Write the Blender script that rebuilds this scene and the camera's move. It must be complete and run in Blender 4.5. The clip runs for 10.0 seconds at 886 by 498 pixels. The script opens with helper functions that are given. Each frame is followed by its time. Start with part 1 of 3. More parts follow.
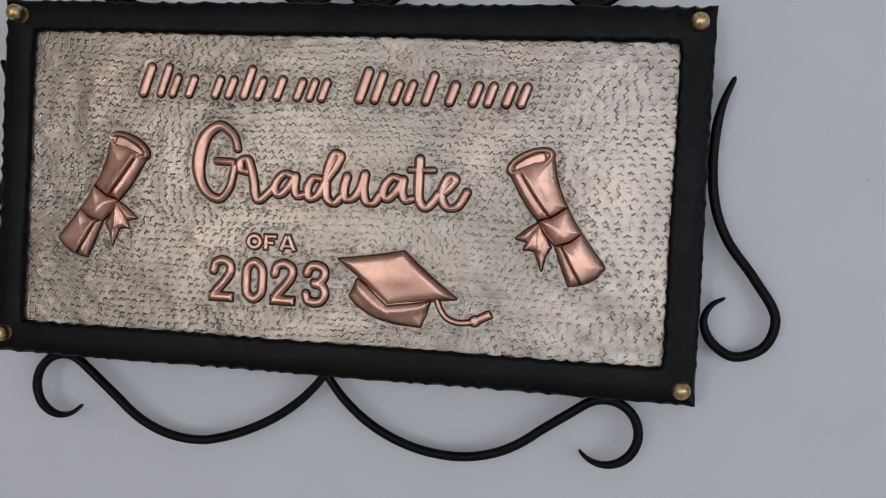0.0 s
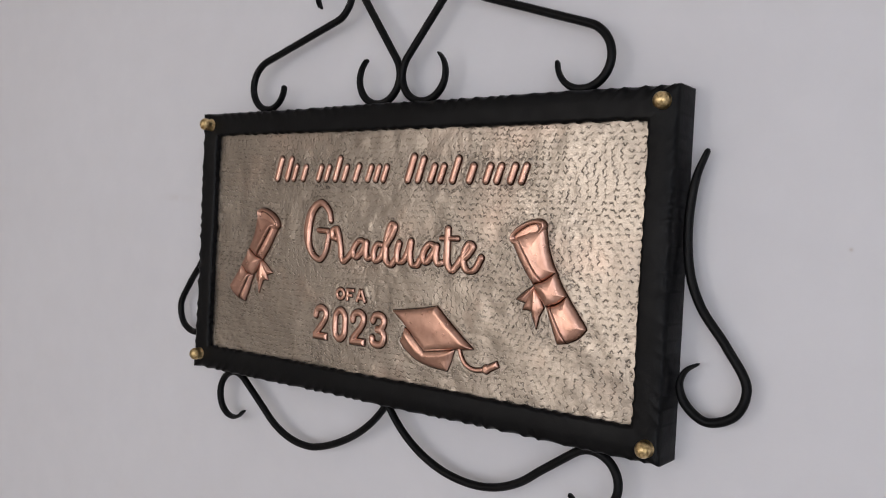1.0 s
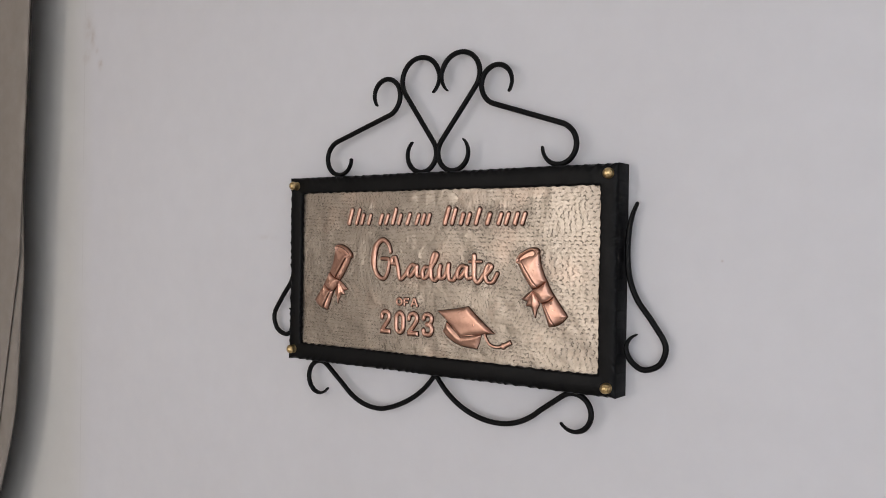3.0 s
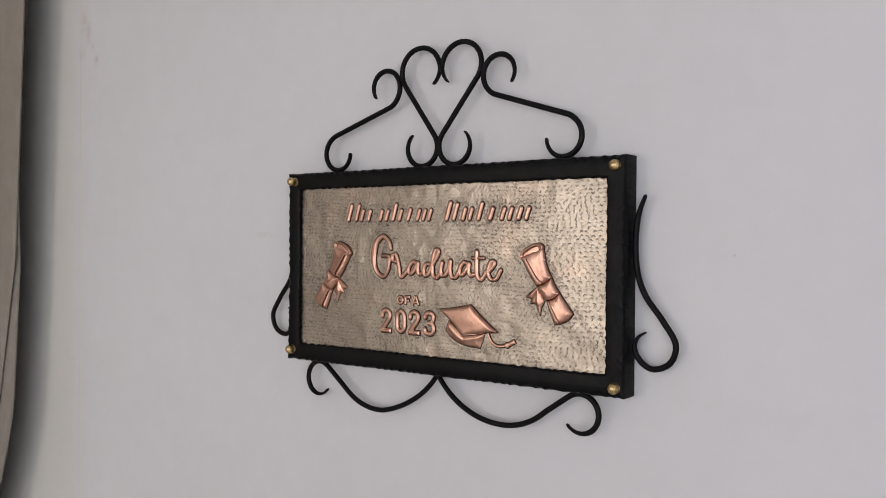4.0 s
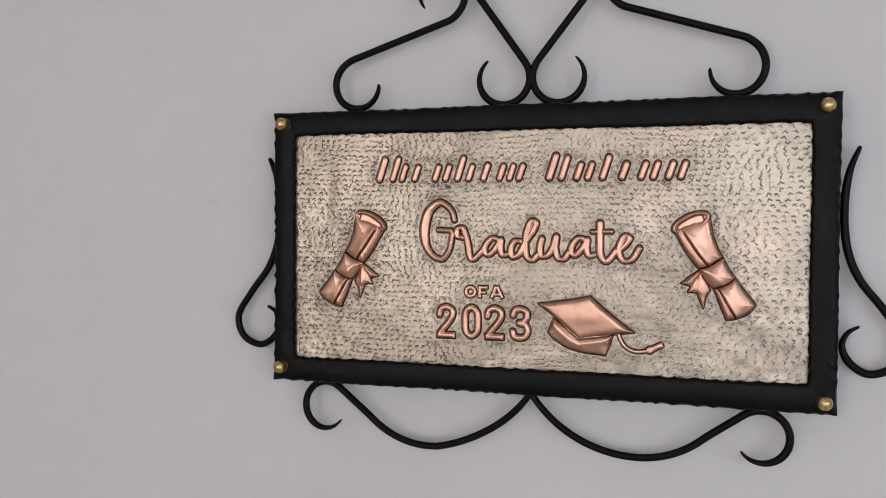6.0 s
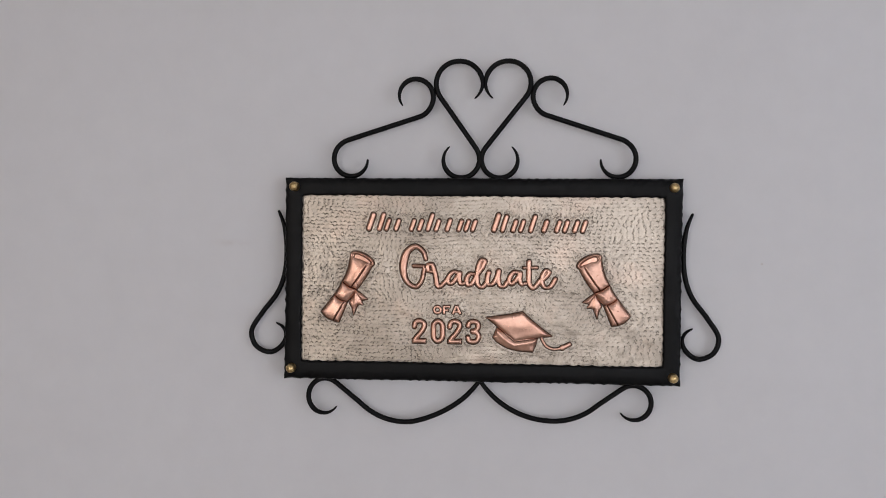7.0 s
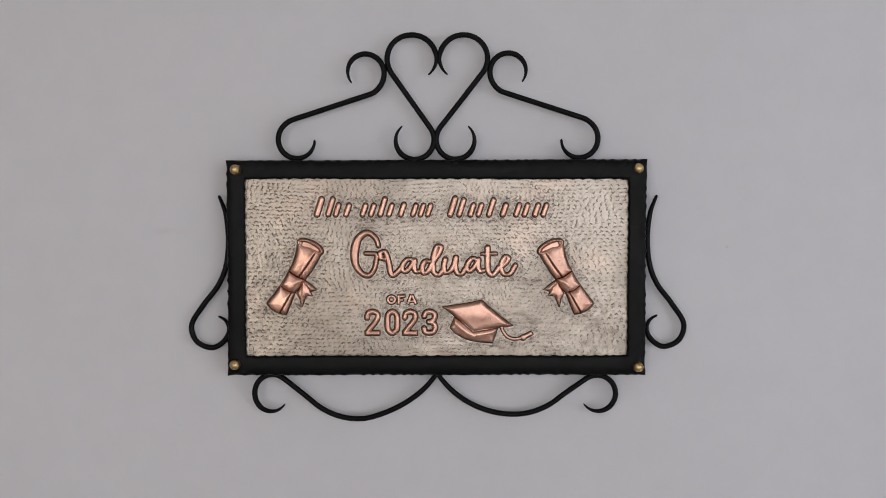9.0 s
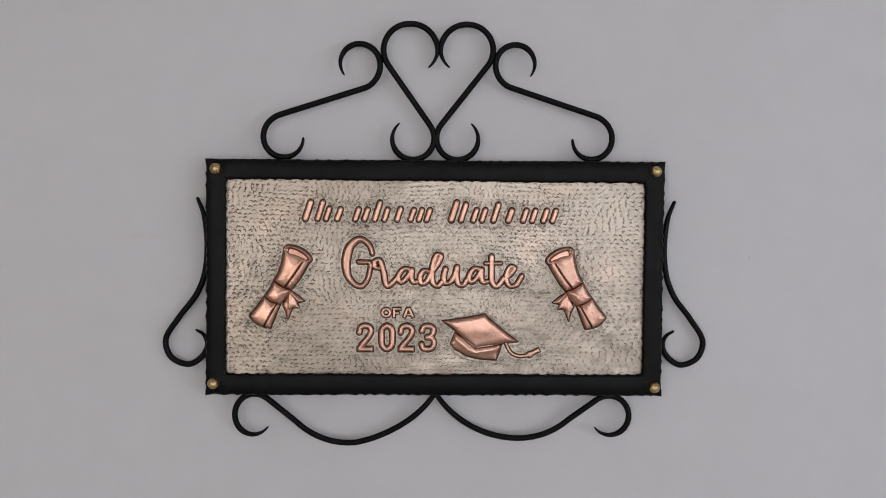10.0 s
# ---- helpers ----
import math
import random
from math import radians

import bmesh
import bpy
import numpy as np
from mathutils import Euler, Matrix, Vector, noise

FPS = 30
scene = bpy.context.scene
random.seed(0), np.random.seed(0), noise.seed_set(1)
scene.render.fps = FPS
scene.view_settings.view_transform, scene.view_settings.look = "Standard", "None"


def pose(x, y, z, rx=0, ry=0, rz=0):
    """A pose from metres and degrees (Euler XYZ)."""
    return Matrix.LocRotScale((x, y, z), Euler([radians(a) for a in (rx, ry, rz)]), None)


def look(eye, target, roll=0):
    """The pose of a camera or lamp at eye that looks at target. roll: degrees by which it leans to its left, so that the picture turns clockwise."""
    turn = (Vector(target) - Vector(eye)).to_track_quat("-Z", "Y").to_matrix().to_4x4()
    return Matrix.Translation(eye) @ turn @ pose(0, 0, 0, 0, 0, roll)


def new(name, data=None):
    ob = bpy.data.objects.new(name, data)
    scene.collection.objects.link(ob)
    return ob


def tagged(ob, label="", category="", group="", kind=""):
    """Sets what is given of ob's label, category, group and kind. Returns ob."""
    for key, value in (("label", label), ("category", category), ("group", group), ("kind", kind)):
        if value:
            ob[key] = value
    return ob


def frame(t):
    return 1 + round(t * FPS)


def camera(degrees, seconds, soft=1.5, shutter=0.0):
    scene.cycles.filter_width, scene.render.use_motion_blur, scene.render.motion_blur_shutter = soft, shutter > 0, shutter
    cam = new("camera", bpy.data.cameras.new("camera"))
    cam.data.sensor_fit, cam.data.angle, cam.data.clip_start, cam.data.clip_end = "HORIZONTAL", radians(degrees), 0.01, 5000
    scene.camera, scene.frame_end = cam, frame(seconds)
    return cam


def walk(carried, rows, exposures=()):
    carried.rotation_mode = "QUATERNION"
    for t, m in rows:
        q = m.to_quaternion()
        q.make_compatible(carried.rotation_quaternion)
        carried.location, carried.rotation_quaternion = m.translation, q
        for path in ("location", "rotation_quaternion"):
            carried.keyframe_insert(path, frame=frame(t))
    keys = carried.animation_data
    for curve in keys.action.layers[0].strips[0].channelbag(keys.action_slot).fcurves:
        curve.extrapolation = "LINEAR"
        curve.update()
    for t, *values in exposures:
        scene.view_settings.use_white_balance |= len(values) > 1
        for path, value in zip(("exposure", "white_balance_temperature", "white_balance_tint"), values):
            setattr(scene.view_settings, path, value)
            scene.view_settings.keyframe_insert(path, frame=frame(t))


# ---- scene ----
cam = camera(54.8, 10.0, soft=0.9, shutter=0.12)
PATH = [
    (0, (0.16566, -0.59489, 1.48066), (-0.13282, 1.38222, 1.43632), 3.042),
    (0.3, (0.24821, -0.53924, 1.49256), (-0.27668, 1.38916, 1.41672), 3.695),
    (0.5, (0.29727, -0.52105, 1.49716), (-0.47023, 1.32333, 1.40117), 2.679),
    (0.7, (0.36673, -0.51953, 1.50588), (-0.60958, 1.22236, 1.39355), 2.108),
    (1, (0.46711, -0.57754, 1.52983), (-0.72311, 1.02889, 1.47703), 2.873),
    (1.3, (0.52958, -0.67639, 1.53763), (-0.67156, 0.92221, 1.49597), 1.155),
    (1.5, (0.54457, -0.74033, 1.52042), (-0.64139, 0.87001, 1.50257), 1.416),
    (2, (0.5986, -0.88707, 1.53395), (-0.50526, 0.78032, 1.49801), 0.998),
    (2.5, (0.63267, -0.91006, 1.5437), (-0.49751, 0.7399, 1.52524), 1.166),
    (4, (0.61526, -0.86824, 1.53978), (-0.5475, 0.75892, 1.52193), 0.501),
    (4.5, (0.59623, -0.86961, 1.53345), (-0.54677, 0.77151, 1.51731), 0.327),
    (5, (0.49186, -0.8793, 1.51955), (-0.51023, 0.85153, 1.51112), 1.593),
    (5.2, (0.4355, -0.85397, 1.51378), (-0.48185, 0.92324, 1.51131), 1.933),
    (5.5, (0.34162, -0.76678, 1.49078), (-0.48514, 1.05428, 1.50473), 1.267),
    (5.7, (0.25676, -0.72476, 1.49796), (-0.50249, 1.12546, 1.48296), 0.863),
    (6.8, (0.00729, -1.04868, 1.58939), (-0.10455, 0.94553, 1.4864), 0.311),
    (7, (0.01302, -1.10105, 1.56191), (-0.10039, 0.89542, 1.52623), 0.642),
    (7.5, (0.027, -1.15578, 1.56031), (-0.05452, 0.84256, 1.5584), 0.665),
    (8, (0.02017, -1.12942, 1.56105), (-0.02535, 0.86682, 1.44729), -0.046),
    (8.5, (0.0074, -1.07954, 1.56268), (-0.00355, 0.91798, 1.46362), -0.092),
    (9, (-0.00249, -1.0408, 1.56392), (0.01628, 0.95773, 1.48981), 0.020),
    (9.5, (-0.01387, -0.99555, 1.56505), (0.0441, 1.00269, 1.5045), 0.237),
    (10, (-0.02412, -0.9546, 1.56604), (0.04252, 1.04322, 1.50091), 0.521),
]
walk(cam, [(t, look(eye, target, roll)) for t, eye, target, roll in PATH], [(0, -0.26, 5790, 11.5), (0.5, -0.1, 5970, 13.5), (1, 0.09, 6180, 15), (2, 0.16, 6290, 14), (2.5, 0.12, 6290, 14), (4, 0.1, 6310, 14), (5.5, 0.06, 6290, 14), (7, -0.12, 6210, 14.5), (7.5, -0.08, 6210, 14.5), (10, -0.21, 6200, 13.5)])

# ---- world, sun, assumed window light ----
world = bpy.data.worlds.new("sky")
scene.world = world
world.use_nodes = True
wn = world.node_tree.nodes
sky = wn.new("ShaderNodeTexSky")
sky.sky_type = "NISHITA"
sky.sun_disc = False
sky.sun_elevation, sky.sun_rotation = radians(35), radians(120)
world.node_tree.links.new(sky.outputs[0], wn["Background"].inputs[0])
wn["Background"].inputs[1].default_value = 0.1


def area(name, at, target, sx, sy, watts, colour):
    lamp = bpy.data.lights.new(name, "AREA")
    lamp.shape, lamp.size, lamp.size_y, lamp.energy, lamp.color = "RECTANGLE", sx, sy, watts, colour
    ob = new(name, lamp)
    ob.matrix_world = look(at, target)
    return ob


# lamps in assumed openings, out of view, guessed from highlights and shadows on the plaque
# the broad one is an added fill that brightens the wall, not the plate
area("broad_window_daylight", (3.2, -3.36, 1.32), (0.6, 0, 1.4), 2.8, 2.0, 34, (0.90, 0.955, 1.0))
area("window_daylight", (0.45, -3.36, 1.55), (0.45, 0, 1.5), 1.6, 1.5, 16, (1.0, 0.985, 0.955))
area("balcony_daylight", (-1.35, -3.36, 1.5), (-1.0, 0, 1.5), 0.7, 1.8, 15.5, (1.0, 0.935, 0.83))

# ---- materials ----


def material(name, base, rough=0.5, metal=0.0):
    m = bpy.data.materials.new(name)
    m.use_nodes = True
    b = m.node_tree.nodes["Principled BSDF"]
    b.inputs["Base Color"].default_value = (*base, 1)
    b.inputs["Roughness"].default_value = rough
    b.inputs["Metallic"].default_value = metal
    return m


def node(m, kind, **values):
    n = m.node_tree.nodes.new("ShaderNode" + kind)
    for key, value in values.items():
        n.inputs[key].default_value = value
    return n


def link(m, a, b):
    m.node_tree.links.new(a, b)


def noise_of(m, scale, detail=4, rough=0.55, stretch=(1, 1, 1)):
    at = node(m, "NewGeometry")
    mp = node(m, "Mapping", Scale=stretch)
    n = node(m, "TexNoise", Scale=scale, Detail=detail, Roughness=rough)
    link(m, at.outputs["Position"], mp.inputs[0])
    link(m, mp.outputs[0], n.inputs["Vector"])
    return n.outputs["Fac"]


def ramp(m, fac, *stops):
    n = node(m, "ValToRGB")
    e = n.color_ramp.elements
    while len(e) < len(stops):
        e.new(0.5)
    for el, (p, c) in zip(e, stops):
        el.position, el.color = p, (*c, 1) if len(c) == 3 else (c[0],) * 3 + (1,)
    link(m, fac, n.inputs[0])
    return n.outputs[0]


def mix(m, fac, a, b, kind="MIX"):
    n = m.node_tree.nodes.new("ShaderNodeMix")
    n.data_type, n.blend_type = "RGBA", kind
    for sock, v in ((n.inputs[0], fac), (n.inputs[6], a), (n.inputs[7], b)):
        if isinstance(v, (int, float)):
            sock.default_value = v
        elif isinstance(v, tuple):
            sock.default_value = (*v, 1)
        else:
            link(m, v, sock)
    return n.outputs[2]


def maths(m, op, a, b=0.0):
    n = m.node_tree.nodes.new("ShaderNodeMath")
    n.operation = op
    for sock, v in ((n.inputs[0], a), (n.inputs[1], b)):
        if isinstance(v, (int, float)):
            sock.default_value = v
        else:
            link(m, v, sock)
    return n.outputs[0]


def bump(m, height, strength, distance):
    n = node(m, "Bump", Strength=strength, Distance=distance)
    link(m, height, n.inputs["Height"])
    link(m, n.outputs[0], m.node_tree.nodes["Principled BSDF"].inputs["Normal"])


def socket(m, name):
    return m.node_tree.nodes["Principled BSDF"].inputs[name]


def wall_paint():
    m = material("wall_paint", (0.7, 0.69, 0.7), 0.62)
    tone = ramp(m, noise_of(m, 1.3, 3), (0.3, (0.665, 0.65, 0.665)), (0.7, (0.70, 0.69, 0.71)))
    fine = ramp(m, noise_of(m, 26, 5), (0.3, (0.965,)), (0.7, (1.0,)))
    tone = mix(m, 1.0, tone, fine, "MULTIPLY")
    # old drips high up beside the curtain, and a faint vertical seam in the paint
    at = node(m, "NewGeometry")
    sep = node(m, "SeparateXYZ")
    link(m, at.outputs["Position"], sep.inputs[0])
    x, z = sep.outputs[0], sep.outputs[2]
    spots = 0.0
    for cx, cz, rx, rz, amount in ((-0.795, 1.925, 0.012, 0.022, 0.45), (-0.782, 1.902, 0.008, 0.016, 0.6), (-0.758, 1.853, 0.006, 0.009, 0.85), (-0.80, 1.872, 0.012, 0.014, 0.35), (-0.768, 1.878, 0.005, 0.006, 0.5),
                                (0.3545, 1.528, 0.0013, 0.0012, 0.9), (-0.326, 1.547, 0.02, 0.004, 0.2)):
        dx = maths(m, "DIVIDE", maths(m, "SUBTRACT", x, cx), rx)
        dz = maths(m, "DIVIDE", maths(m, "SUBTRACT", z, cz), rz)
        d = maths(m, "ADD", maths(m, "MULTIPLY", dx, dx), maths(m, "MULTIPLY", dz, dz))
        s = maths(m, "MULTIPLY", maths(m, "POWER", 2.718, maths(m, "MULTIPLY", d, -1.0)), amount)
        spots = maths(m, "ADD", s, spots)
    ragged = ramp(m, noise_of(m, 70, 4), (0.35, (0.2,)), (0.6, (1.0,)))
    spots = maths(m, "MULTIPLY", maths(m, "MINIMUM", spots, 1.0), ragged)
    tone = mix(m, maths(m, "MULTIPLY", spots, 0.7), tone, (0.42, 0.33, 0.27))
    seam = maths(m, "LESS_THAN", maths(m, "ABSOLUTE", maths(m, "SUBTRACT", x, -0.806)), 0.0014)
    seam = maths(m, "MULTIPLY", seam, ramp(m, noise_of(m, 6, 2), (0.4, (0.0,)), (0.6, (0.16,))))
    tone = mix(m, seam, tone, (0.4, 0.37, 0.35))
    # beige paint left of the seam; curtain's bounce and dimming are tinted in too
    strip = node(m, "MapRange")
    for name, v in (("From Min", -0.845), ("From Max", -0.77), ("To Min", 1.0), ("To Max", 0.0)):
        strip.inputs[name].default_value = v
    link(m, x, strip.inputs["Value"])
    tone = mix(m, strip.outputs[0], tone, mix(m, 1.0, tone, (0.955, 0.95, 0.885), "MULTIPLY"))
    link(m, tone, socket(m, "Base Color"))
    bump(m, mix(m, 0.4, noise_of(m, 160, 4), noise_of(m, 22, 3)), 0.08, 0.002)
    return m


def black_iron():
    m = material("black_iron", (0.011, 0.011, 0.012), 0.42)
    socket(m, "Specular IOR Level").default_value = 0.14
    link(m, ramp(m, noise_of(m, 45, 4), (0.3, (0.0016, 0.0016, 0.002)), (0.75, (0.0045, 0.0045, 0.005))), socket(m, "Base Color"))
    link(m, ramp(m, noise_of(m, 120, 3), (0.3, (0.34,)), (0.7, (0.5,))), socket(m, "Roughness"))
    bump(m, mix(m, 0.5, noise_of(m, 60, 3), noise_of(m, 400, 2)), 0.35, 0.0006)
    return m


def nickel_plate():
    m = material("oxidised_nickel", (0.6, 0.56, 0.5), 0.36, 1.0)
    clean = ramp(m, noise_of(m, 14, 4), (0.3, (0.375, 0.322, 0.268)), (0.7, (0.45, 0.392, 0.332)))
    clean = mix(m, ramp(m, noise_of(m, 90, 3), (0.45, (0.0,)), (0.75, (0.35,))), clean, (0.48, 0.42, 0.36))
    clean = mix(m, ramp(m, noise_of(m, 21, 3), (0.52, (0.0,)), (0.72, (0.4,))), clean, (0.62, 0.46, 0.37))
    oxide = node(m, "Attribute")
    oxide.attribute_name = "oxide"
    link(m, mix(m, oxide.outputs["Fac"], clean, (0.04, 0.031, 0.026)), socket(m, "Base Color"))
    link(m, ramp(m, oxide.outputs["Fac"], (0.0, (0.32,)), (0.8, (0.56,))), socket(m, "Roughness"))
    bump(m, mix(m, 0.5, noise_of(m, 330, 4), noise_of(m, 900, 2)), 0.2, 0.0006)
    return m


def copper():
    m = material("satin_copper", (0.8, 0.45, 0.33), 0.3, 1.0)
    c = ramp(m, noise_of(m, 28, 3), (0.3, (0.60, 0.345, 0.262)), (0.7, (0.71, 0.435, 0.335)))
    c = mix(m, ramp(m, noise_of(m, 110, 4), (0.46, (0.0,)), (0.76, (0.45,))), c, (0.42, 0.21, 0.145))
    edge = node(m, "Attribute")
    edge.attribute_name = "oxide"
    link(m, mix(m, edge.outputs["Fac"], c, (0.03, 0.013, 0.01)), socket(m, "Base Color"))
    link(m, ramp(m, noise_of(m, 240, 3), (0.3, (0.27,)), (0.7, (0.35,))), socket(m, "Roughness"))
    bump(m, mix(m, 0.04, noise_of(m, 55, 2), noise_of(m, 220, 2)), 0.13, 0.002)
    return m


def brass():
    m = material("worn_brass", (0.75, 0.55, 0.25), 0.33, 1.0)
    link(m, ramp(m, noise_of(m, 420, 4), (0.35, (0.36, 0.24, 0.1)), (0.58, (0.72, 0.54, 0.28))), socket(m, "Base Color"))
    bump(m, noise_of(m, 600, 3), 0.3, 0.0005)
    return m


def cloth(name, a, b, rough=0.9):
    m = material(name, a, rough)
    link(m, ramp(m, noise_of(m, 30, 5), (0.3, a), (0.7, b)), socket(m, "Base Color"))
    bump(m, noise_of(m, 900, 2, 0.5, (1, 1, 0.3)), 0.3, 0.0008)
    return m


def plain(name, a, b, scale, rough, stretch=(1, 1, 1)):
    m = material(name, a, rough)
    link(m, ramp(m, noise_of(m, scale, 5, 0.6, stretch), (0.3, a), (0.7, b)), socket(m, "Base Color"))
    bump(m, noise_of(m, scale * 6, 3, 0.5, stretch), 0.15, 0.001)
    return m


# surfaces out of view; their tones are set to steer bounce and plate reflections
TAUPE_WALL = plain("taupe_wall_paint", (0.46, 0.415, 0.37), (0.51, 0.465, 0.415), 5, 0.7)
BEIGE_WALL = plain("beige_wall_paint", (0.70, 0.66, 0.60), (0.75, 0.71, 0.65), 5, 0.7)
WALL, IRON, NICKEL, COPPER, BRASS = wall_paint(), black_iron(), nickel_plate(), copper(), brass()
DRAPE = cloth("taupe_cloth", (0.25, 0.216, 0.186), (0.285, 0.25, 0.217))
BLOCKER = cloth("dark_blocker_cloth", (0.05, 0.042, 0.037), (0.065, 0.055, 0.048))
CEILING = plain("ceiling_paint", (0.76, 0.75, 0.73), (0.8, 0.79, 0.77), 8, 0.8)
FLOOR = plain("oak_boards", (0.42, 0.39, 0.35), (0.5, 0.47, 0.43), 9, 0.45, (0.3, 4, 1))
FRAME_WHITE = plain("white_window_paint", (0.74, 0.74, 0.72), (0.8, 0.8, 0.78), 20, 0.4)
GLASS = material("window_glass", (1, 1, 1), 0.02)
socket(GLASS, "Transmission Weight").default_value = 1.0

# ---- mesh helpers ----


def put(name, verts, faces, mat, parent=None, label="", smooth=True, oxide=None):
    me = bpy.data.meshes.new(name)
    me.from_pydata([tuple(v) for v in verts], [], [tuple(f) for f in faces])
    me.materials.append(mat)
    me.polygons.foreach_set("use_smooth", [smooth] * len(me.polygons))
    if oxide is not None:
        a = me.attributes.new("oxide", "FLOAT", "POINT")
        a.data.foreach_set("value", np.asarray(oxide, dtype=np.float32))
    me.update()
    ob = new(name, me)
    ob.parent = parent
    if label:
        tagged(ob, label)
    return ob


def box(name, lo, hi, mat, parent=None, bevel=0.0, label=""):
    bm = bmesh.new()
    bmesh.ops.create_cube(bm, size=1)
    for v in bm.verts:
        v.co = Vector([lo[i] + (v.co[i] + 0.5) * (hi[i] - lo[i]) for i in range(3)])
    if bevel:
        bmesh.ops.bevel(bm, geom=bm.edges[:], offset=bevel, segments=2, affect="EDGES", profile=0.5)
    me = bpy.data.meshes.new(name)
    bm.to_mesh(me)
    bm.free()
    me.materials.append(mat)
    ob = new(name, me)
    ob.parent = parent
    if label:
        tagged(ob, label)
    return ob


def boxes(name, pairs, mat):
    """Several boxes joined into one mesh (a wall round its openings)."""
    verts, faces = [], []
    for lo, hi in pairs:
        n = len(verts)
        verts += [(x, y, z) for x in (lo[0], hi[0]) for y in (lo[1], hi[1]) for z in (lo[2], hi[2])]
        faces += [[n + i for i in f] for f in ((0, 1, 3, 2), (4, 6, 7, 5), (0, 4, 5, 1), (2, 3, 7, 6), (0, 2, 6, 4), (1, 5, 7, 3))]
    return put(name, verts, faces, mat, smooth=False)


def spline(points, step=1.0, closed=False):
    """A smooth line through the points (centripetal Catmull-Rom), resampled at even steps."""
    p = np.array(points, float)
    p = np.vstack([p[-1:], p, p[:2]]) if closed else np.vstack([2 * p[0] - p[1], p, 2 * p[-1] - p[-2]])
    out = []
    for a, b, c, d in zip(p, p[1:], p[2:], p[3:]):
        t0 = 0.0
        t1 = t0 + max(np.linalg.norm(b - a), 1e-6) ** 0.5
        t2 = t1 + max(np.linalg.norm(c - b), 1e-6) ** 0.5
        t3 = t2 + max(np.linalg.norm(d - c), 1e-6) ** 0.5
        for t in np.linspace(t1, t2, 16, endpoint=False):
            a1 = (t1 - t) / (t1 - t0) * a + (t - t0) / (t1 - t0) * b
            a2 = (t2 - t) / (t2 - t1) * b + (t - t1) / (t2 - t1) * c
            a3 = (t3 - t) / (t3 - t2) * c + (t - t2) / (t3 - t2) * d
            b1 = (t2 - t) / (t2 - t0) * a1 + (t - t0) / (t2 - t0) * a2
            b2 = (t3 - t) / (t3 - t1) * a2 + (t - t1) / (t3 - t1) * a3
            out.append((t2 - t) / (t2 - t1) * b1 + (t - t1) / (t2 - t1) * b2)
    out.append(p[-2])
    return even(np.array(out), step)


def even(line, step):
    run = np.concatenate([[0], np.cumsum(np.linalg.norm(np.diff(line, axis=0), axis=1))])
    at = np.linspace(0, run[-1], max(4, int(run[-1] / step) + 1))
    return np.stack([np.interp(at, run, line[:, i]) for i in range(line.shape[1])], 1)


def curl(cx, cz, a0, a1, r0, r1, power=1.0):
    """Part of a spiral round (cx, cz), from angle a0 to a1 in degrees."""
    u = np.linspace(0, 1, 40)
    a = np.radians(a0 + (a1 - a0) * u)
    r = r0 + (r1 - r0) * u ** power
    return np.stack([cx + r * np.cos(a), cz + r * np.sin(a)], 1)


def blend(line, step, passes):
    line = even(line, step)
    for _ in range(passes):
        line[1:-1] = 0.25 * line[:-2] + 0.5 * line[1:-1] + 0.25 * line[2:]
    return line


def normals2(line):
    d = np.gradient(line, axis=0)
    d /= np.linalg.norm(d, axis=1)[:, None] + 1e-9
    return d, np.stack([-d[:, 1], d[:, 0]], 1)


def loop_faces(n, m, closed_n=False, closed_m=False):
    """Quads of a grid of n rows of m."""
    out = []
    for i in range(n if closed_n else n - 1):
        for j in range(m if closed_m else m - 1):
            a, b = i * m + j, i * m + (j + 1) % m
            c, d = ((i + 1) % n) * m + (j + 1) % m, ((i + 1) % n) * m + j
            out.append((a, b, c, d))
    return out


# ---- room: only the north wall is in view, the rest is added ----
X0, X1, Y0, H = -1.85, 4.8, -3.4, 2.6
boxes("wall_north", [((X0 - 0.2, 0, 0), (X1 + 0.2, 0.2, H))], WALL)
boxes("wall_west", [((X0 - 0.2, Y0, 0), (X0, 0, H))], TAUPE_WALL)
boxes("wall_east", [((X1, Y0, 0), (X1 + 0.2, 0, H))], WALL)
WX0, WX1, WZ0, WZ1, DX0, DX1, DZ = -0.5, 1.3, 0.7, 2.4, -1.75, -0.95, 2.45
BX0, BX1, BZ0, BZ1 = 1.7, 4.7, 0.25, 2.4
boxes("wall_south", [
    ((X0 - 0.2, Y0 - 0.2, 0), (DX0, Y0, H)), ((DX0, Y0 - 0.2, DZ), (DX1, Y0, H)), ((DX1, Y0 - 0.2, 0), (WX0, Y0, H)),
    ((WX0, Y0 - 0.2, 0), (WX1, Y0, WZ0)), ((WX0, Y0 - 0.2, WZ1), (WX1, Y0, H)), ((WX1, Y0 - 0.2, 0), (BX0, Y0, H)),
    ((BX0, Y0 - 0.2, 0), (BX1, Y0, BZ0)), ((BX0, Y0 - 0.2, BZ1), (BX1, Y0, H)), ((BX1, Y0 - 0.2, 0), (X1 + 0.2, Y0, H))], BEIGE_WALL)
boxes("floor", [((X0 - 0.2, Y0 - 0.2, -0.1), (X1 + 0.2, 0.2, 0))], FLOOR)
boxes("ceiling", [((X0 - 0.2, Y0 - 0.2, H), (X1 + 0.2, 0.2, H + 0.1))], CEILING)
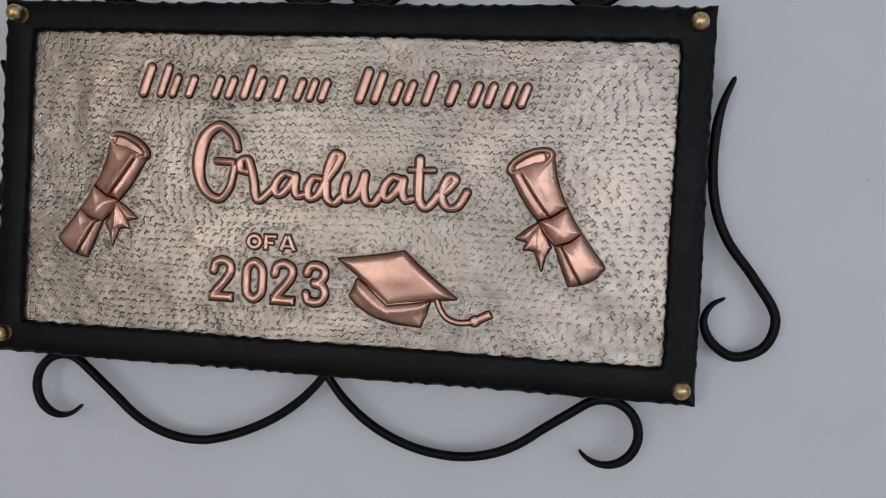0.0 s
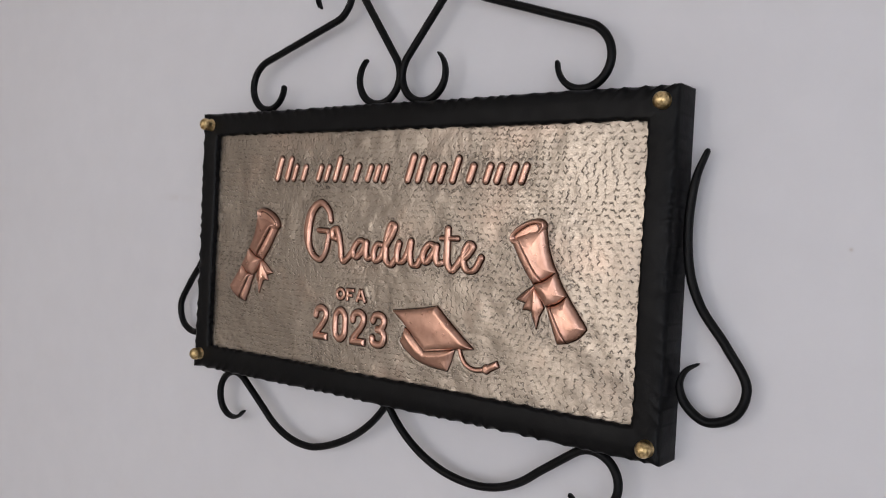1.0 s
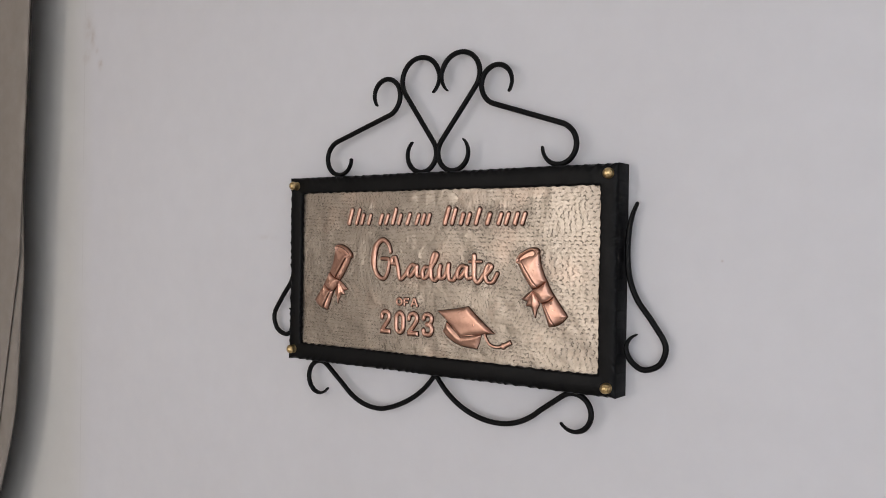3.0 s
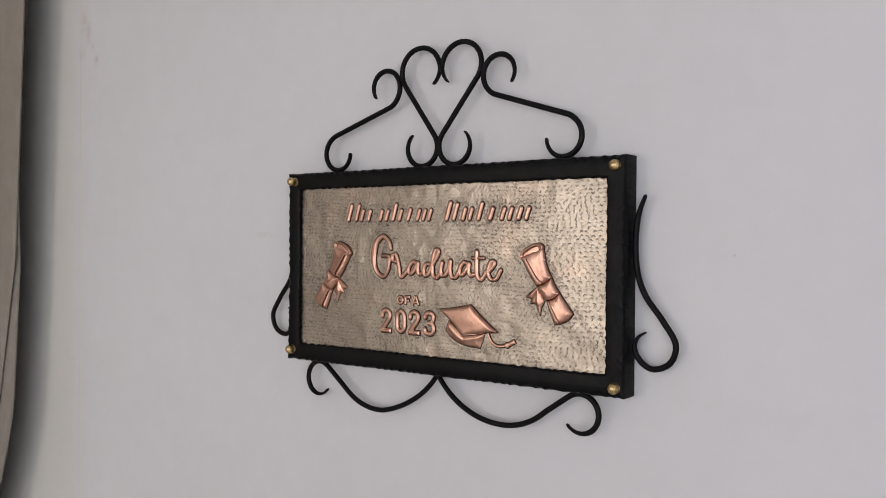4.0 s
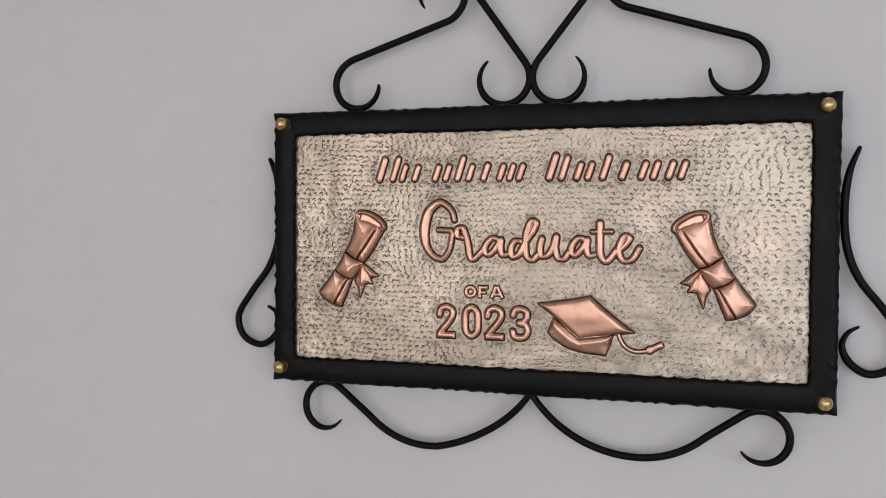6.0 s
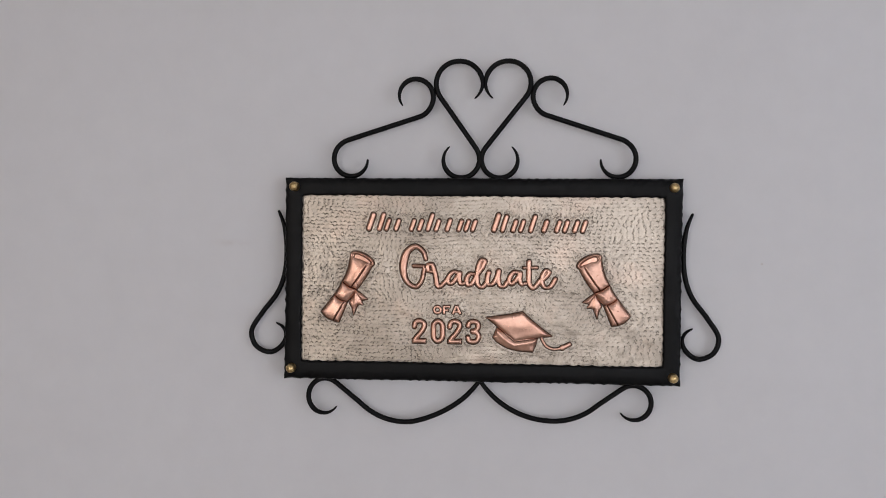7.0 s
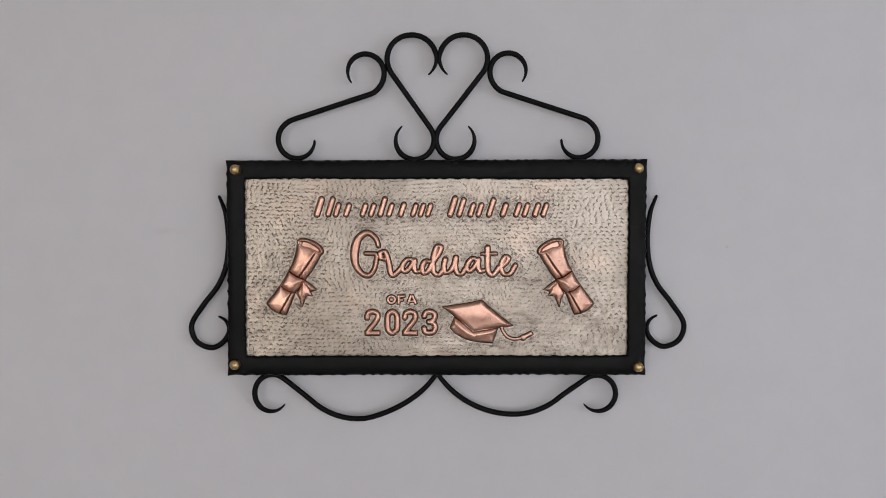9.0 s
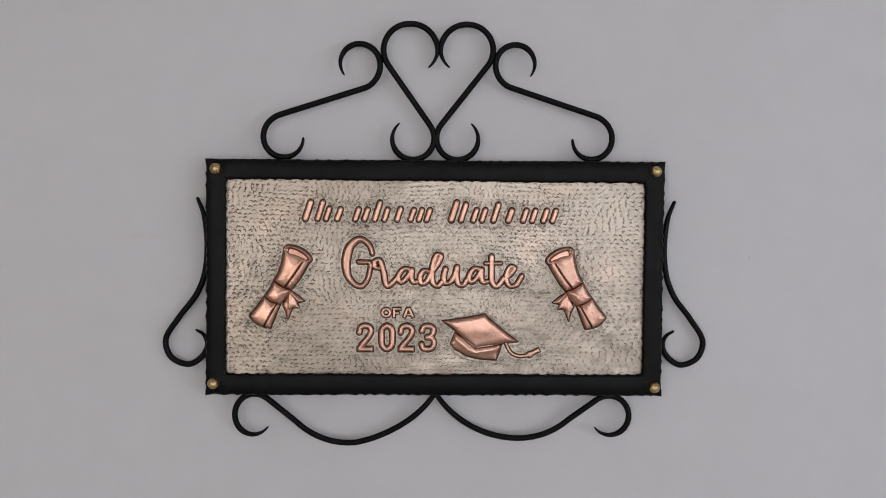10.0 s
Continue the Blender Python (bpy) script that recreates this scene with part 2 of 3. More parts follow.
for n, text in (("wall_north", "pale grey painted plaster wall behind the plaque"), ("wall_west", "taupe painted plaster wall of the room"), ("wall_east", "pale grey painted plaster wall of the room"),
                ("wall_south", "beige painted plaster wall with windows"), ("floor", "pale grey-brown board floor of the room"), ("ceiling", "plain white painted ceiling of the room")):
    tagged(bpy.data.objects[n], text, n.split("_")[0], kind="structure")


def glazing(name, at, turn, width, height, label, category, rail=None):
    """A glazed frame standing in an opening; at: the middle of its foot."""
    root = tagged(new(name), label, category, kind="structure")
    root.matrix_world = pose(*at, 0, 0, turn)
    w, h = width / 2, height
    bars = [(-w, -w + 0.06, 0, h), (w - 0.06, w, 0, h), (-w + 0.06, w - 0.06, 0, 0.06), (-w + 0.06, w - 0.06, h - 0.06, h)]
    if rail:
        bars.append((-w + 0.06, w - 0.06, rail - 0.05, rail + 0.05))
    for a, b, c, d in bars:
        box("frame_bar", (a, -0.03, c), (b, 0.03, d), FRAME_WHITE, root, 0.004)
    pane = box("pane", (-w + 0.06, -0.004, 0.06), (w - 0.06, 0.004, h - 0.06), GLASS, root)
    pane.visible_shadow = False
    return root


# none of these openings is in view; they are added round the lamps
glazing("window_1", ((WX0 + WX1) / 2, Y0 - 0.1, WZ0), 0, WX1 - WX0, WZ1 - WZ0, "white framed window letting daylight into the room", "window")
glazing("window_2", ((BX0 + BX1) / 2, Y0 - 0.1, BZ0), 0, BX1 - BX0, BZ1 - BZ0, "wide white framed window, unseen, added to hold a fill lamp", "window")
glazing("door_1", ((DX0 + DX1) / 2, Y0 - 0.1, 0.0), 0, DX1 - DX0, DZ, "white framed glazed door, closed, unseen, assumed around the left lamp", "door", 1.1)

# ---- curtain beside the plaque ----


def curtain():
    root = tagged(new("curtain"), "taupe cloth curtain hanging in front of the wall", "curtain")
    root.location = (-1.2, -0.061, 0.02)

    def edge(z):
        """Where the front panel ends: nearly upright, swept aside lower down."""
        return -0.878 - 0.056 * (1.95 - z) - 0.15 * max(0.0, 1.5 - max(z, 0.9))

    def fold_edge(z):
        """The hem of the fold behind it shows only where the panel is swept aside."""
        low = max(z, 0.9)
        own = -0.902 - 0.08 * (1.47 - low) - 0.5 * max(0.0, 1.25 - low) ** 1.5
        return own if z < 1.5 else edge(z) + 0.002 - 0.014 * min(1.0, 8 * (z - 1.5))

    def sheet(name, mat, place, nu, label=""):
        nz = 90
        verts = []
        for k in range(nz + 1):
            z = 0.02 + 2.36 * k / nz
            for i in range(nu + 1):
                x, y = place(i / nu, z)
                verts.append((x + 1.2, y + 0.061, z - 0.02))
        ob = put(name, verts, loop_faces(nz + 1, nu + 1), mat, root, label)
        thick = ob.modifiers.new("thick", "SOLIDIFY")
        thick.thickness, thick.offset = 0.003, 0
        return ob

    def panel(u, z):
        a = edge(z)
        s = (a + 1.79) * u ** 1.5
        roll = 0.007 * math.exp(-s / 0.006)
        return a - s, -0.069 + 0.6 * roll + 0.006 * math.sin(s * 21 + 0.6 * math.sin(z * 1.7)) * min(1, s * 4)

    def fold(u, z):
        a = fold_edge(z)
        s = (a + 1.75) * u
        return a - s, -0.061 + 0.003 * math.exp(-s / 0.006)

    # added dark sheet: soaks up bounced light so the gap at the wall stays dark
    def blocker_at(u, z):
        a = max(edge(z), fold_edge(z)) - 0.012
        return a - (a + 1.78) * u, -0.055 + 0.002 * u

    sheet("panel", DRAPE, panel, 110)
    sheet("inner_fold", DRAPE, fold, 50)
    sheet("lining", BLOCKER, blocker_at, 30, "dark sheet added behind the cloth to deepen its shadow")
    put("curtain_rod", *tube_data([(-0.6, 0, 2.365), (0.42, 0, 2.365)], 0.012), IRON, root)
    return root


def tube_data(ends, r, n=14):
    a, b = Vector(ends[0]), Vector(ends[1])
    verts, faces = [], []
    for p in (a, b):
        verts += [(p.x, p.y + r * math.cos(2 * math.pi * k / n), p.z + r * math.sin(2 * math.pi * k / n)) for k in range(n)]
    faces = [(k, (k + 1) % n, n + (k + 1) % n, n + k) for k in range(n)] + [tuple(range(n))[::-1], tuple(range(n, 2 * n))]
    return verts, faces


curtain()

# ---- the plaque: millimetres from its middle, u to the right, v up, d out of the wall ----
PLATE_D, FRONT_D, ROD_D = 22.5, 28.3, 16.0
plaque = tagged(new("wall_plaque"), "black iron framed plaque with embossed copper graduation motifs on wall", "plaque")
plaque.location = (0, 0, 1.504)


def mm(u, v, d):
    return (u / 1000, -d / 1000, v / 1000)


def hammer(s, seed):
    """Hammered edge: low bays between small sharp points, about 15 mm apart; s in mm."""
    w = s / 15.0 + 0.35 * math.sin(s / 23.0 + seed) + 0.2 * math.sin(s / 7.7 + 2 * seed)
    return abs(math.sin(math.pi * w)) ** 0.7 * (0.75 + 0.25 * math.sin(s / 31.0 + 3 * seed))


def frame_mesh():
    a, b = 249.6, 127.3
    verts, n_side, m = [], 0, 9
    for side, (half, other) in enumerate(((a, b), (b, a), (a, b), (b, a))):
        count = int(2 * half / 1.6)
        for k in range(count):
            s = -1 + 2 * k / count
            run = s * half
            soft = min(1.0, (1 - abs(s)) * half / 8)
            wi, wo = hammer(run, side + 0.3) * soft, hammer(run * 1.07 + 3, side + 1.9) * soft
            bow = 0.25 * math.sin(run / 37 + side)
            ring = (
                (22.6 - 1.5 * wi, 22.0), (22.9 - 1.5 * wi, FRONT_D - 2.0), (22.0 - 1.7 * wi, FRONT_D - 0.5), (19.8 - 0.8 * wi, FRONT_D),
                (11.0, FRONT_D - 0.1 + bow), (1.9 + 3.5 * wo, FRONT_D), (0.9 + 1.8 * wo, FRONT_D - 0.5 - 1.1 * wo), (0.15 + 0.3 * wo, FRONT_D - 1.6 - 5.2 * wo), (0.0, -0.6))
            for off, d in ring:
                p, q = s * (half - off), other - off
                u, v = ((p, q), (q, -p), (-p, -q), (-q, p))[side]
                outer = min(1.0, max(0.0, (abs(v) - 105) / 22))
                v += outer * (1.1 + 1.1 * u / 250 if v > 0 else -1.7)
                verts.append(mm(u, v, d))
            n_side += 1
    return verts, loop_faces(n_side, m, closed_n=True)


put("frame", *frame_mesh(), IRON, plaque, "black painted iron frame with hammered edges")


def rod(line, r=3.3, tip0=0.8, tip1=0.8, flat=34.0, depth=ROD_D):
    """A forged round bar along a line; its ends are drawn out thin in the plane of the scroll. tip: half thickness there."""
    d, n = normals2(line)
    run = np.concatenate([[0], np.cumsum(np.linalg.norm(np.diff(line, axis=0), axis=1))])
    verts, m = [], 12
    for p, nn, s in zip(line, n, run):
        t0, t1 = min(1, s / flat), min(1, (run[-1] - s) / flat)
        rr = min(tip0 + (r - tip0) * t0 ** 0.75 if tip0 < r else r, tip1 + (r - tip1) * t1 ** 0.75 if tip1 < r else r)
        end = min(s, run[-1] - s)
        blunt = math.sqrt(max(0.0, 1 - (1 - min(1.0, (end + 0.25) / 2.0)) ** 2))
        rd = r * (1.12 - 0.12 * min(t0, t1)) * blunt
        rr *= blunt
        for k in range(m):
            a = 2 * math.pi * k / m
            verts.append(mm(p[0] + nn[0] * rr * math.cos(a), p[1] + nn[1] * rr * math.cos(a), depth + rd * math.sin(a)))
    faces = loop_faces(len(line), m, closed_m=True)
    faces += [tuple(range(m))[::-1], tuple(range(len(verts) - m, len(verts)))]
    return verts, faces


one = np.array


def shoulder(top, low, r, s):
    return blend(np.vstack([curl(top, 233.5, -40, 251, 21, r, 5.0), curl(low, 152, 71, -182, s, 20.5, 0.6)]), 1.5, 6)


def heart(low, r):
    return blend(np.vstack([curl(31.5, 248.5, 224, 182, 27.6, 30.3, 0.7), curl(31.5, 248.5, 180, 90, 30.3, 28.0), curl(31.5, 248.5, 88, -35, 28.0, r), curl(low, 152, 145, 410, 24, 22)]), 1.5, 6)


def swag(low, r, lift=0.0):
    line = blend(np.vstack([curl(93, -67, 213.5, 268, 111, 111), curl(93, -94, 270, 312, 84, 84), curl(194, low, 132, -144, r, r - 3)]), 1.5, 8)
    line[:, 1] += lift * np.sin(np.pi * np.clip(line[:, 0] / 85, 0, 1))
    return line


flank = spline([(265, 87), (257.5, 67), (254, 36), (257, 3), (266, -20), (284.8, -45), (299.3, -70), (293, -89), (274, -96.5), (259, -87), (254, -74), (258, -64), (267, -58)], 1.5)
for line, scale, shift, thin, depth in ((shoulder(84.5, 168.5, 26, 26), (1, 1), (0.6, 1), (0.8, 1.2), ROD_D), (shoulder(86.5, 167.5, 27.2, 25), (-1, 1), (1.0, -0.5), (0.8, 1.2), ROD_D),
                                        (heart(21.3, 27.4), (1, 1), (1.2, 0.3), (0.8, 0.8), ROD_D), (heart(28.0, 29.2), (-1, 1), (0.8, 0), (0.8, 0.8), ROD_D),
                                        (swag(-153.5, 23.5), (1, 1), (0, 0), (2.8, 0.8), ROD_D), (swag(-150.3, 22, 2.6), (-1.025, 1.1), (0, 12.6), (2.8, 0.8), ROD_D),
                                        (flank, (1, 1), (0, 0), (1.6, 0.9), 11.0), (flank, (-1, 1), (3.2, -1), (1.6, 0.9), 11.0)):
    put("iron_scroll", *rod(line * one(scale) + one(shift), tip0=thin[0], tip1=thin[1], depth=depth), IRON, plaque, "forged black iron scroll")

# domed brass bolts
for u, v, out in ((-236.6, 115.6, 35.6), (238, 117.8, 31.4), (239.6, -118.0, 32.8), (-239.4, -114.6, 34.0)):
    prof = [(6.2, 27.6), (6.2, 29.0), (5.7, 29.4), (5.9, out - 1.6)] + [(5.95 * math.cos(a), out + 5.2 * math.sin(a)) for a in np.linspace(0, 1.45, 12)]
    verts = [mm(u + r * math.cos(2 * math.pi * k / 28), v + r * math.sin(2 * math.pi * k / 28), d) for r, d in prof for k in range(28)]
    faces = loop_faces(len(prof), 28, closed_m=True) + [tuple(range(len(verts) - 28, len(verts)))]
    put("bolt", verts, faces, BRASS, plaque, "domed brass bolt")

# ---- raised motifs: smooth swellings beaten out of the sheet, each with a chased outline ----
# A shape is a list of forms; every form tells how deep inside it a point lies, in mm (negative outside).
MOTIFS = []


def line_form(points, r):
    """A stroke along a line; r: its half width, one number or one for every point."""
    return ("line", np.asarray(points, float), np.broadcast_to(np.asarray(r, float), (len(points),)))


def area_form(points):
    return ("area", np.asarray(points, float), None)


def gap_to(line, u, v):
    """Distance from points to a line of straight pieces."""
    best = np.full(u.shape, 1e9)
    for a, b in zip(line[:-1], line[1:]):
        d = b - a
        t = np.clip(((u - a[0]) * d[0] + (v - a[1]) * d[1]) / max(d @ d, 1e-9), 0, 1)
        best = np.minimum(best, (u - a[0] - t * d[0]) ** 2 + (v - a[1] - t * d[1]) ** 2)
    return np.sqrt(best)


def side_of(line, u, v):
    """On which side of a long line points lie: positive to the left of its way."""
    d = line[-1] - line[0]
    return np.sign(d[0] * (v - line[0][1]) - d[1] * (u - line[0][0]))


def depth_in(forms, u, v):
    out = np.full(u.shape, -99.0)
    for kind, p, r in forms:
        if kind == "line":
            for q, w in zip(p, r):
                out = np.maximum(out, w - np.sqrt((u - q[0]) ** 2 + (v - q[1]) ** 2))
            continue
        ring = np.vstack([p, p[:1]])
        inside = np.zeros(u.shape, bool)
        for a, b in zip(ring[:-1], ring[1:]):
            if a[1] != b[1]:
                inside ^= ((a[1] > v) != (b[1] > v)) & (u < (b[0] - a[0]) * (v - a[1]) / (b[1] - a[1]) + a[0])
        gap = gap_to(ring, u, v)
        out = np.maximum(out, np.where(inside, gap, -gap))
    return out + 0.35


def extent(forms, margin):
    p = np.vstack([f[1] for f in forms])
    r = max(0.0 if f[2] is None else float(f[2].max()) for f in forms) + margin
    return p.min(0) - r, p.max(0) + r


def swell(name, parent, forms, height, label="", step=0.42, lines=(), foot=0.5):
    """One raised motif. height(u, v, deep) gives its rise over the plate; lines: dark chased or shadow lines drawn on
    it.
    """
    lo, hi = extent(forms, 1.2)
    us, vs = np.arange(lo[0], hi[0] + step, step), np.arange(lo[1], hi[1] + step, step)
    u, v = np.meshgrid(us, vs)
    deep = depth_in(forms, u, v)
    rise = np.where(deep > 0, height(u, v, np.maximum(deep, 0)), 1.7 * deep)
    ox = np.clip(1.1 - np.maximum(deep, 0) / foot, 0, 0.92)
    for line, wide, cut in lines:
        g = np.exp(-(gap_to(line, u, v) / wide) ** 2)
        rise = rise - cut * g * (deep > 0)
        ox = np.maximum(ox, 0.93 * np.clip(1.25 * g - 0.12, 0, 1))
    keep = deep > -0.75
    cell = keep[:-1, :-1] & keep[1:, :-1] & keep[:-1, 1:] & keep[1:, 1:]
    used = np.zeros(u.shape, bool)
    for a, b in ((0, 0), (0, 1), (1, 0), (1, 1)):
        used[a:used.shape[0] - 1 + a, b:used.shape[1] - 1 + b] |= cell
    number = np.cumsum(used).reshape(u.shape) - 1
    verts = np.stack([u / 1000, -(PLATE_D + rise) / 1000, v / 1000], -1)[used]
    faces = np.stack([number[:-1, :-1][cell], number[:-1, 1:][cell], number[1:, 1:][cell], number[1:, :-1][cell]], 1)
    MOTIFS.append(forms)
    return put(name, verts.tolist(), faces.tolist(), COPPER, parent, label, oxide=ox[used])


def tube_height(r, h, crown=0.6):
    return lambda u, v, deep: h * (1 - np.clip(1 - deep / r, 0, 1) ** 2) ** crown


plate_data = bpy.data.meshes.new("plate")
plate = tagged(new("plate", plate_data), "stamped silvery metal plate with dark oxide in its marks")
plate.parent = plaque


def pen(points, r, thin=0.68, thick=0.36):
    """A written stroke: thinner where it runs level, thicker where it runs up or down."""
    line = spline(points, 0.5)
    d, _ = normals2(line)
    return line_form(line, r * (thin + thick * np.abs(d[:, 1])))


capital = spline([(-70, 26), (-73, 34.5), (-83, 41.5), (-93.5, 34.5), (-98.5, 16), (-96, 1), (-89, -7.5), (-81.5, -9.5), (-75.5, -3), (-71.5, 13.5)], 0.5)
share = np.linspace(0, 1, len(capital))
word = (
    [line_form(capital, 3.0 * (0.82 + 0.72 * np.exp(-((share - 0.42) / 0.2) ** 2))), line_form(even(one([(-71.8, 13.5), (-73.0, 16.4), (-85, 16.8)]), 0.5), 2.1)],
    [pen([(-62.5, 10), (-67, 11.5), (-67.5, 17), (-62.5, 19), (-59.3, 12), (-57, 3), (-55.5, -6), (-53, -9.5), (-48, -6), (-42.5, 0)], 2.8)],
    [pen([(-29, 8.5), (-34, 10), (-39.5, 5.5), (-42, -1), (-38.5, -5), (-33.5, -1.5), (-29, 5), (-27, 8.5), (-27.3, 0), (-25, -5), (-20, -4)], 2.8)],
    [pen([(-9.5, 7.5), (-14, 7.5), (-18, 0), (-16, -6.5), (-11, -4.5), (-5, 6), (2.5, 17.5), (4.5, 24), (1, 25.5), (-3, 18), (-5, 4), (-3.5, -6), (1.5, -9), (6.5, -4)], 2.8)],
    [pen([(9.8, 9.5), (8, 1), (9.5, -5.5), (14.5, -5), (19.5, 2), (22.5, 12), (21.7, 2), (24.5, -7), (29.5, -7.5), (33.5, -2)], 2.8)],
    [pen([(47, 9.5), (42.5, 10.8), (37.5, 6), (35.5, -1), (38.5, -4.3), (43, -1), (47.5, 5.5), (49.3, 9.5), (48.8, 1), (51.5, -4.5), (56, -3.5)], 2.8)],
    [pen([(60.2, 23.5), (60.2, 8), (61, -4), (65.5, -9.2), (70.5, -5), (74, 0)], 2.9), line_form(even(one([(53.5, 16.2), (70.5, 16.6)]), 0.5), 1.7)],
    [pen([(75.5, -0.5), (82, 5.5), (85.2, 11), (82, 13.2), (78, 8), (76.5, -1.5), (80.5, -8.2), (87, -7.5), (93.5, 2.5)], 2.7)],
)
for k, forms in enumerate(word):
    swell("letter", plate, forms, tube_height(3.6 if k == 0 else 2.7, 2.9 if k == 0 else 2.3), step=0.36)


def glyph(forms, u, v, sx, sz):
    return [(kind, p * one((sx, sz)) + one((u, v)), r) for kind, p, r in forms]


def bar(a, b, r):
    """A straight stroke with square ends."""
    a, b = one(a, float), one(b, float)
    n = one((a[1] - b[1], b[0] - a[0])) / np.linalg.norm(b - a) * r
    return area_form([a + n, b + n, b - n, a - n])


TWO = [line_form(spline([(3.0, 20.2), (4.4, 25.3), (9, 27.3), (13.8, 25), (14.4, 20), (11, 13.6), (6, 7.4), (3.4, 3.4)], 0.45), 2.75), bar((0.9, 2.7), (16.8, 2.7), 2.7)]
ROUND = [line_form(spline([(9.2, 27.3), (13.6, 24), (14.6, 15), (13.6, 6), (9.2, 2.7), (4.8, 6), (3.8, 15), (4.8, 24)], 0.45, closed=True), 2.85)]
THREE = [line_form(spline([(2.9, 22), (5, 26.3), (9.5, 27.3), (14, 25), (14, 19.5), (11, 16), (8.0, 15.4)], 0.45), 2.75), line_form(spline([(8.0, 15.4), (13, 14), (15, 9), (13, 4), (8.5, 2.7), (4, 4), (2.7, 8)], 0.45), 2.75)]
for digit, u in ((TWO, -87.0), (ROUND, -63.6), (TWO, -42.0), (THREE, -18.6)):
    swell("numeral", plate, glyph(digit, u, -81.2, 1.1, 1.04), tube_height(2.9, 2.3, 0.75), step=0.36)
a = np.linspace(0, 2 * math.pi, 40)
for forms in ([line_form(np.stack([-54.5 + 4.2 * np.cos(a), -38.4 + 4.0 * np.sin(a)], 1), 1.45)],
              [bar((-46, -43.6), (-46, -33.0), 1.4), bar((-47, -34.3), (-38.6, -34.3), 1.3), bar((-46, -38.8), (-40.4, -38.8), 1.2)],
              [bar((-35.0, -43.6), (-30.9, -33.0), 1.4), bar((-29.9, -33.0), (-25.2, -43.6), 1.4), bar((-33, -40.4), (-27.4, -40.4), 1.1)]):
    swell("letter", plate, forms, tube_height(1.4, 1.3), step=0.3, foot=0.4)

# the upper line is a row of plain slanting bars, tall and short
for u, top, r in ((-140, 83, 3.2), (-126.8, 83, 2.8), (-118.7, 76, 2.6), (-106.5, 75.5, 2.8), (-87, 75.5, 2.8), (-77, 75.5, 2.7), (-64.9, 83, 2.8), (-55.5, 75.5, 2.6), (-41.5, 76.5, 2.8), (-27, 75.5, 2.7), (-18, 75.5, 2.6), (-9.5, 75.5, 2.7),
                  (18.5, 84, 3.2), (29, 82, 2.8), (41.5, 76, 2.8), (51, 76, 2.7), (64.5, 82, 2.8), (80, 76, 3.0), (96, 76, 2.8), (106, 76, 2.7), (118.5, 76, 2.8), (128.5, 76, 2.7)):
    lean = (top - 61.5) * 0.13
    swell("bar", plate, [line_form(even(one([(u - lean, 61.5 + r * 0.6), (u + lean, top - r * 0.6)]), 0.5), r)], tube_height(r, 2.2), step=0.36)

# mortarboard cap: board, padded head, cord and tassel
corner = one([(7, -47), (53, -39.4), (90, -69.6), (43.2, -77.2)])
crown_line = one([(20.5, -64.0), (28, -71.5), (35, -77.5), (43, -81.5), (55, -79.5), (69, -76.5)])
head = [area_form(np.vstack([spline([(20.5, -60), (18.6, -66), (15.8, -72)], 1.5), spline([(20, -77.2), (33, -84.8), (48, -88.6), (66.2, -90)], 2.0), spline([(69.4, -82), (72.5, -72)], 2.0), [(43, -70)]]))]


def head_rise(u, v, deep):
    ridge = np.exp(-(gap_to(crown_line, u, v) / 3.4) ** 2)
    return 2.6 * (1 - np.exp(-deep / 1.9)) + 1.1 * ridge * np.clip(deep / 2.5, 0, 1) - 0.5 * np.exp(-(((u - 69) / 2.6) ** 2 + ((v + 80) / 6) ** 2))


# the board's shadow line on the head is put into the colour
cap = swell("mortarboard_relief", plaque, head, head_rise, "embossed copper mortarboard cap with tassel", lines=[(corner[[0, 3, 2]], 0.7, 0.4)])
sides = [even(one([p, q]), 2.0)[:-1] for p, q in zip(corner, np.roll(corner, -1, 0))]
bowed = [line + np.outer(np.sin(np.linspace(0, math.pi, len(line), endpoint=False)), c - line.mean(0)) * 0.035 for line, c in zip(sides, [corner.mean(0)] * 4)]


def board_rise(u, v, deep):
    back = np.exp(-(gap_to(corner[1:3], u, v) / 5.0) ** 2) + 0.5 * np.exp(-(gap_to(corner[[0, 3]], u, v) / 4.0) ** 2)
    return 4.0 * (1 - np.exp(-deep / 1.5)) + 0.9 * np.exp(-((u - 50) / 20) ** 2 - ((v + 56) / 9) ** 2) + 0.55 * back * np.clip(deep / 3, 0, 1)


swell("board", cap, [area_form(np.vstack(bowed))], board_rise)
swell("tassel_cord", cap, [line_form(spline([(77, -71.5), (79, -76.5), (84, -82.8), (92, -85.6), (101, -84.6)], 0.5), 1.35)], tube_height(1.3, 1.4), step=0.3, foot=0.4)
swell("tassel", cap, [line_form(one([(103.2, -83.8), (103.4, -83.7)]), 3.2), bar((104, -83.5), (113.8, -78.4), 2.3)], tube_height(2.3, 1.7), step=0.32, foot=0.4)

# rolled diplomas


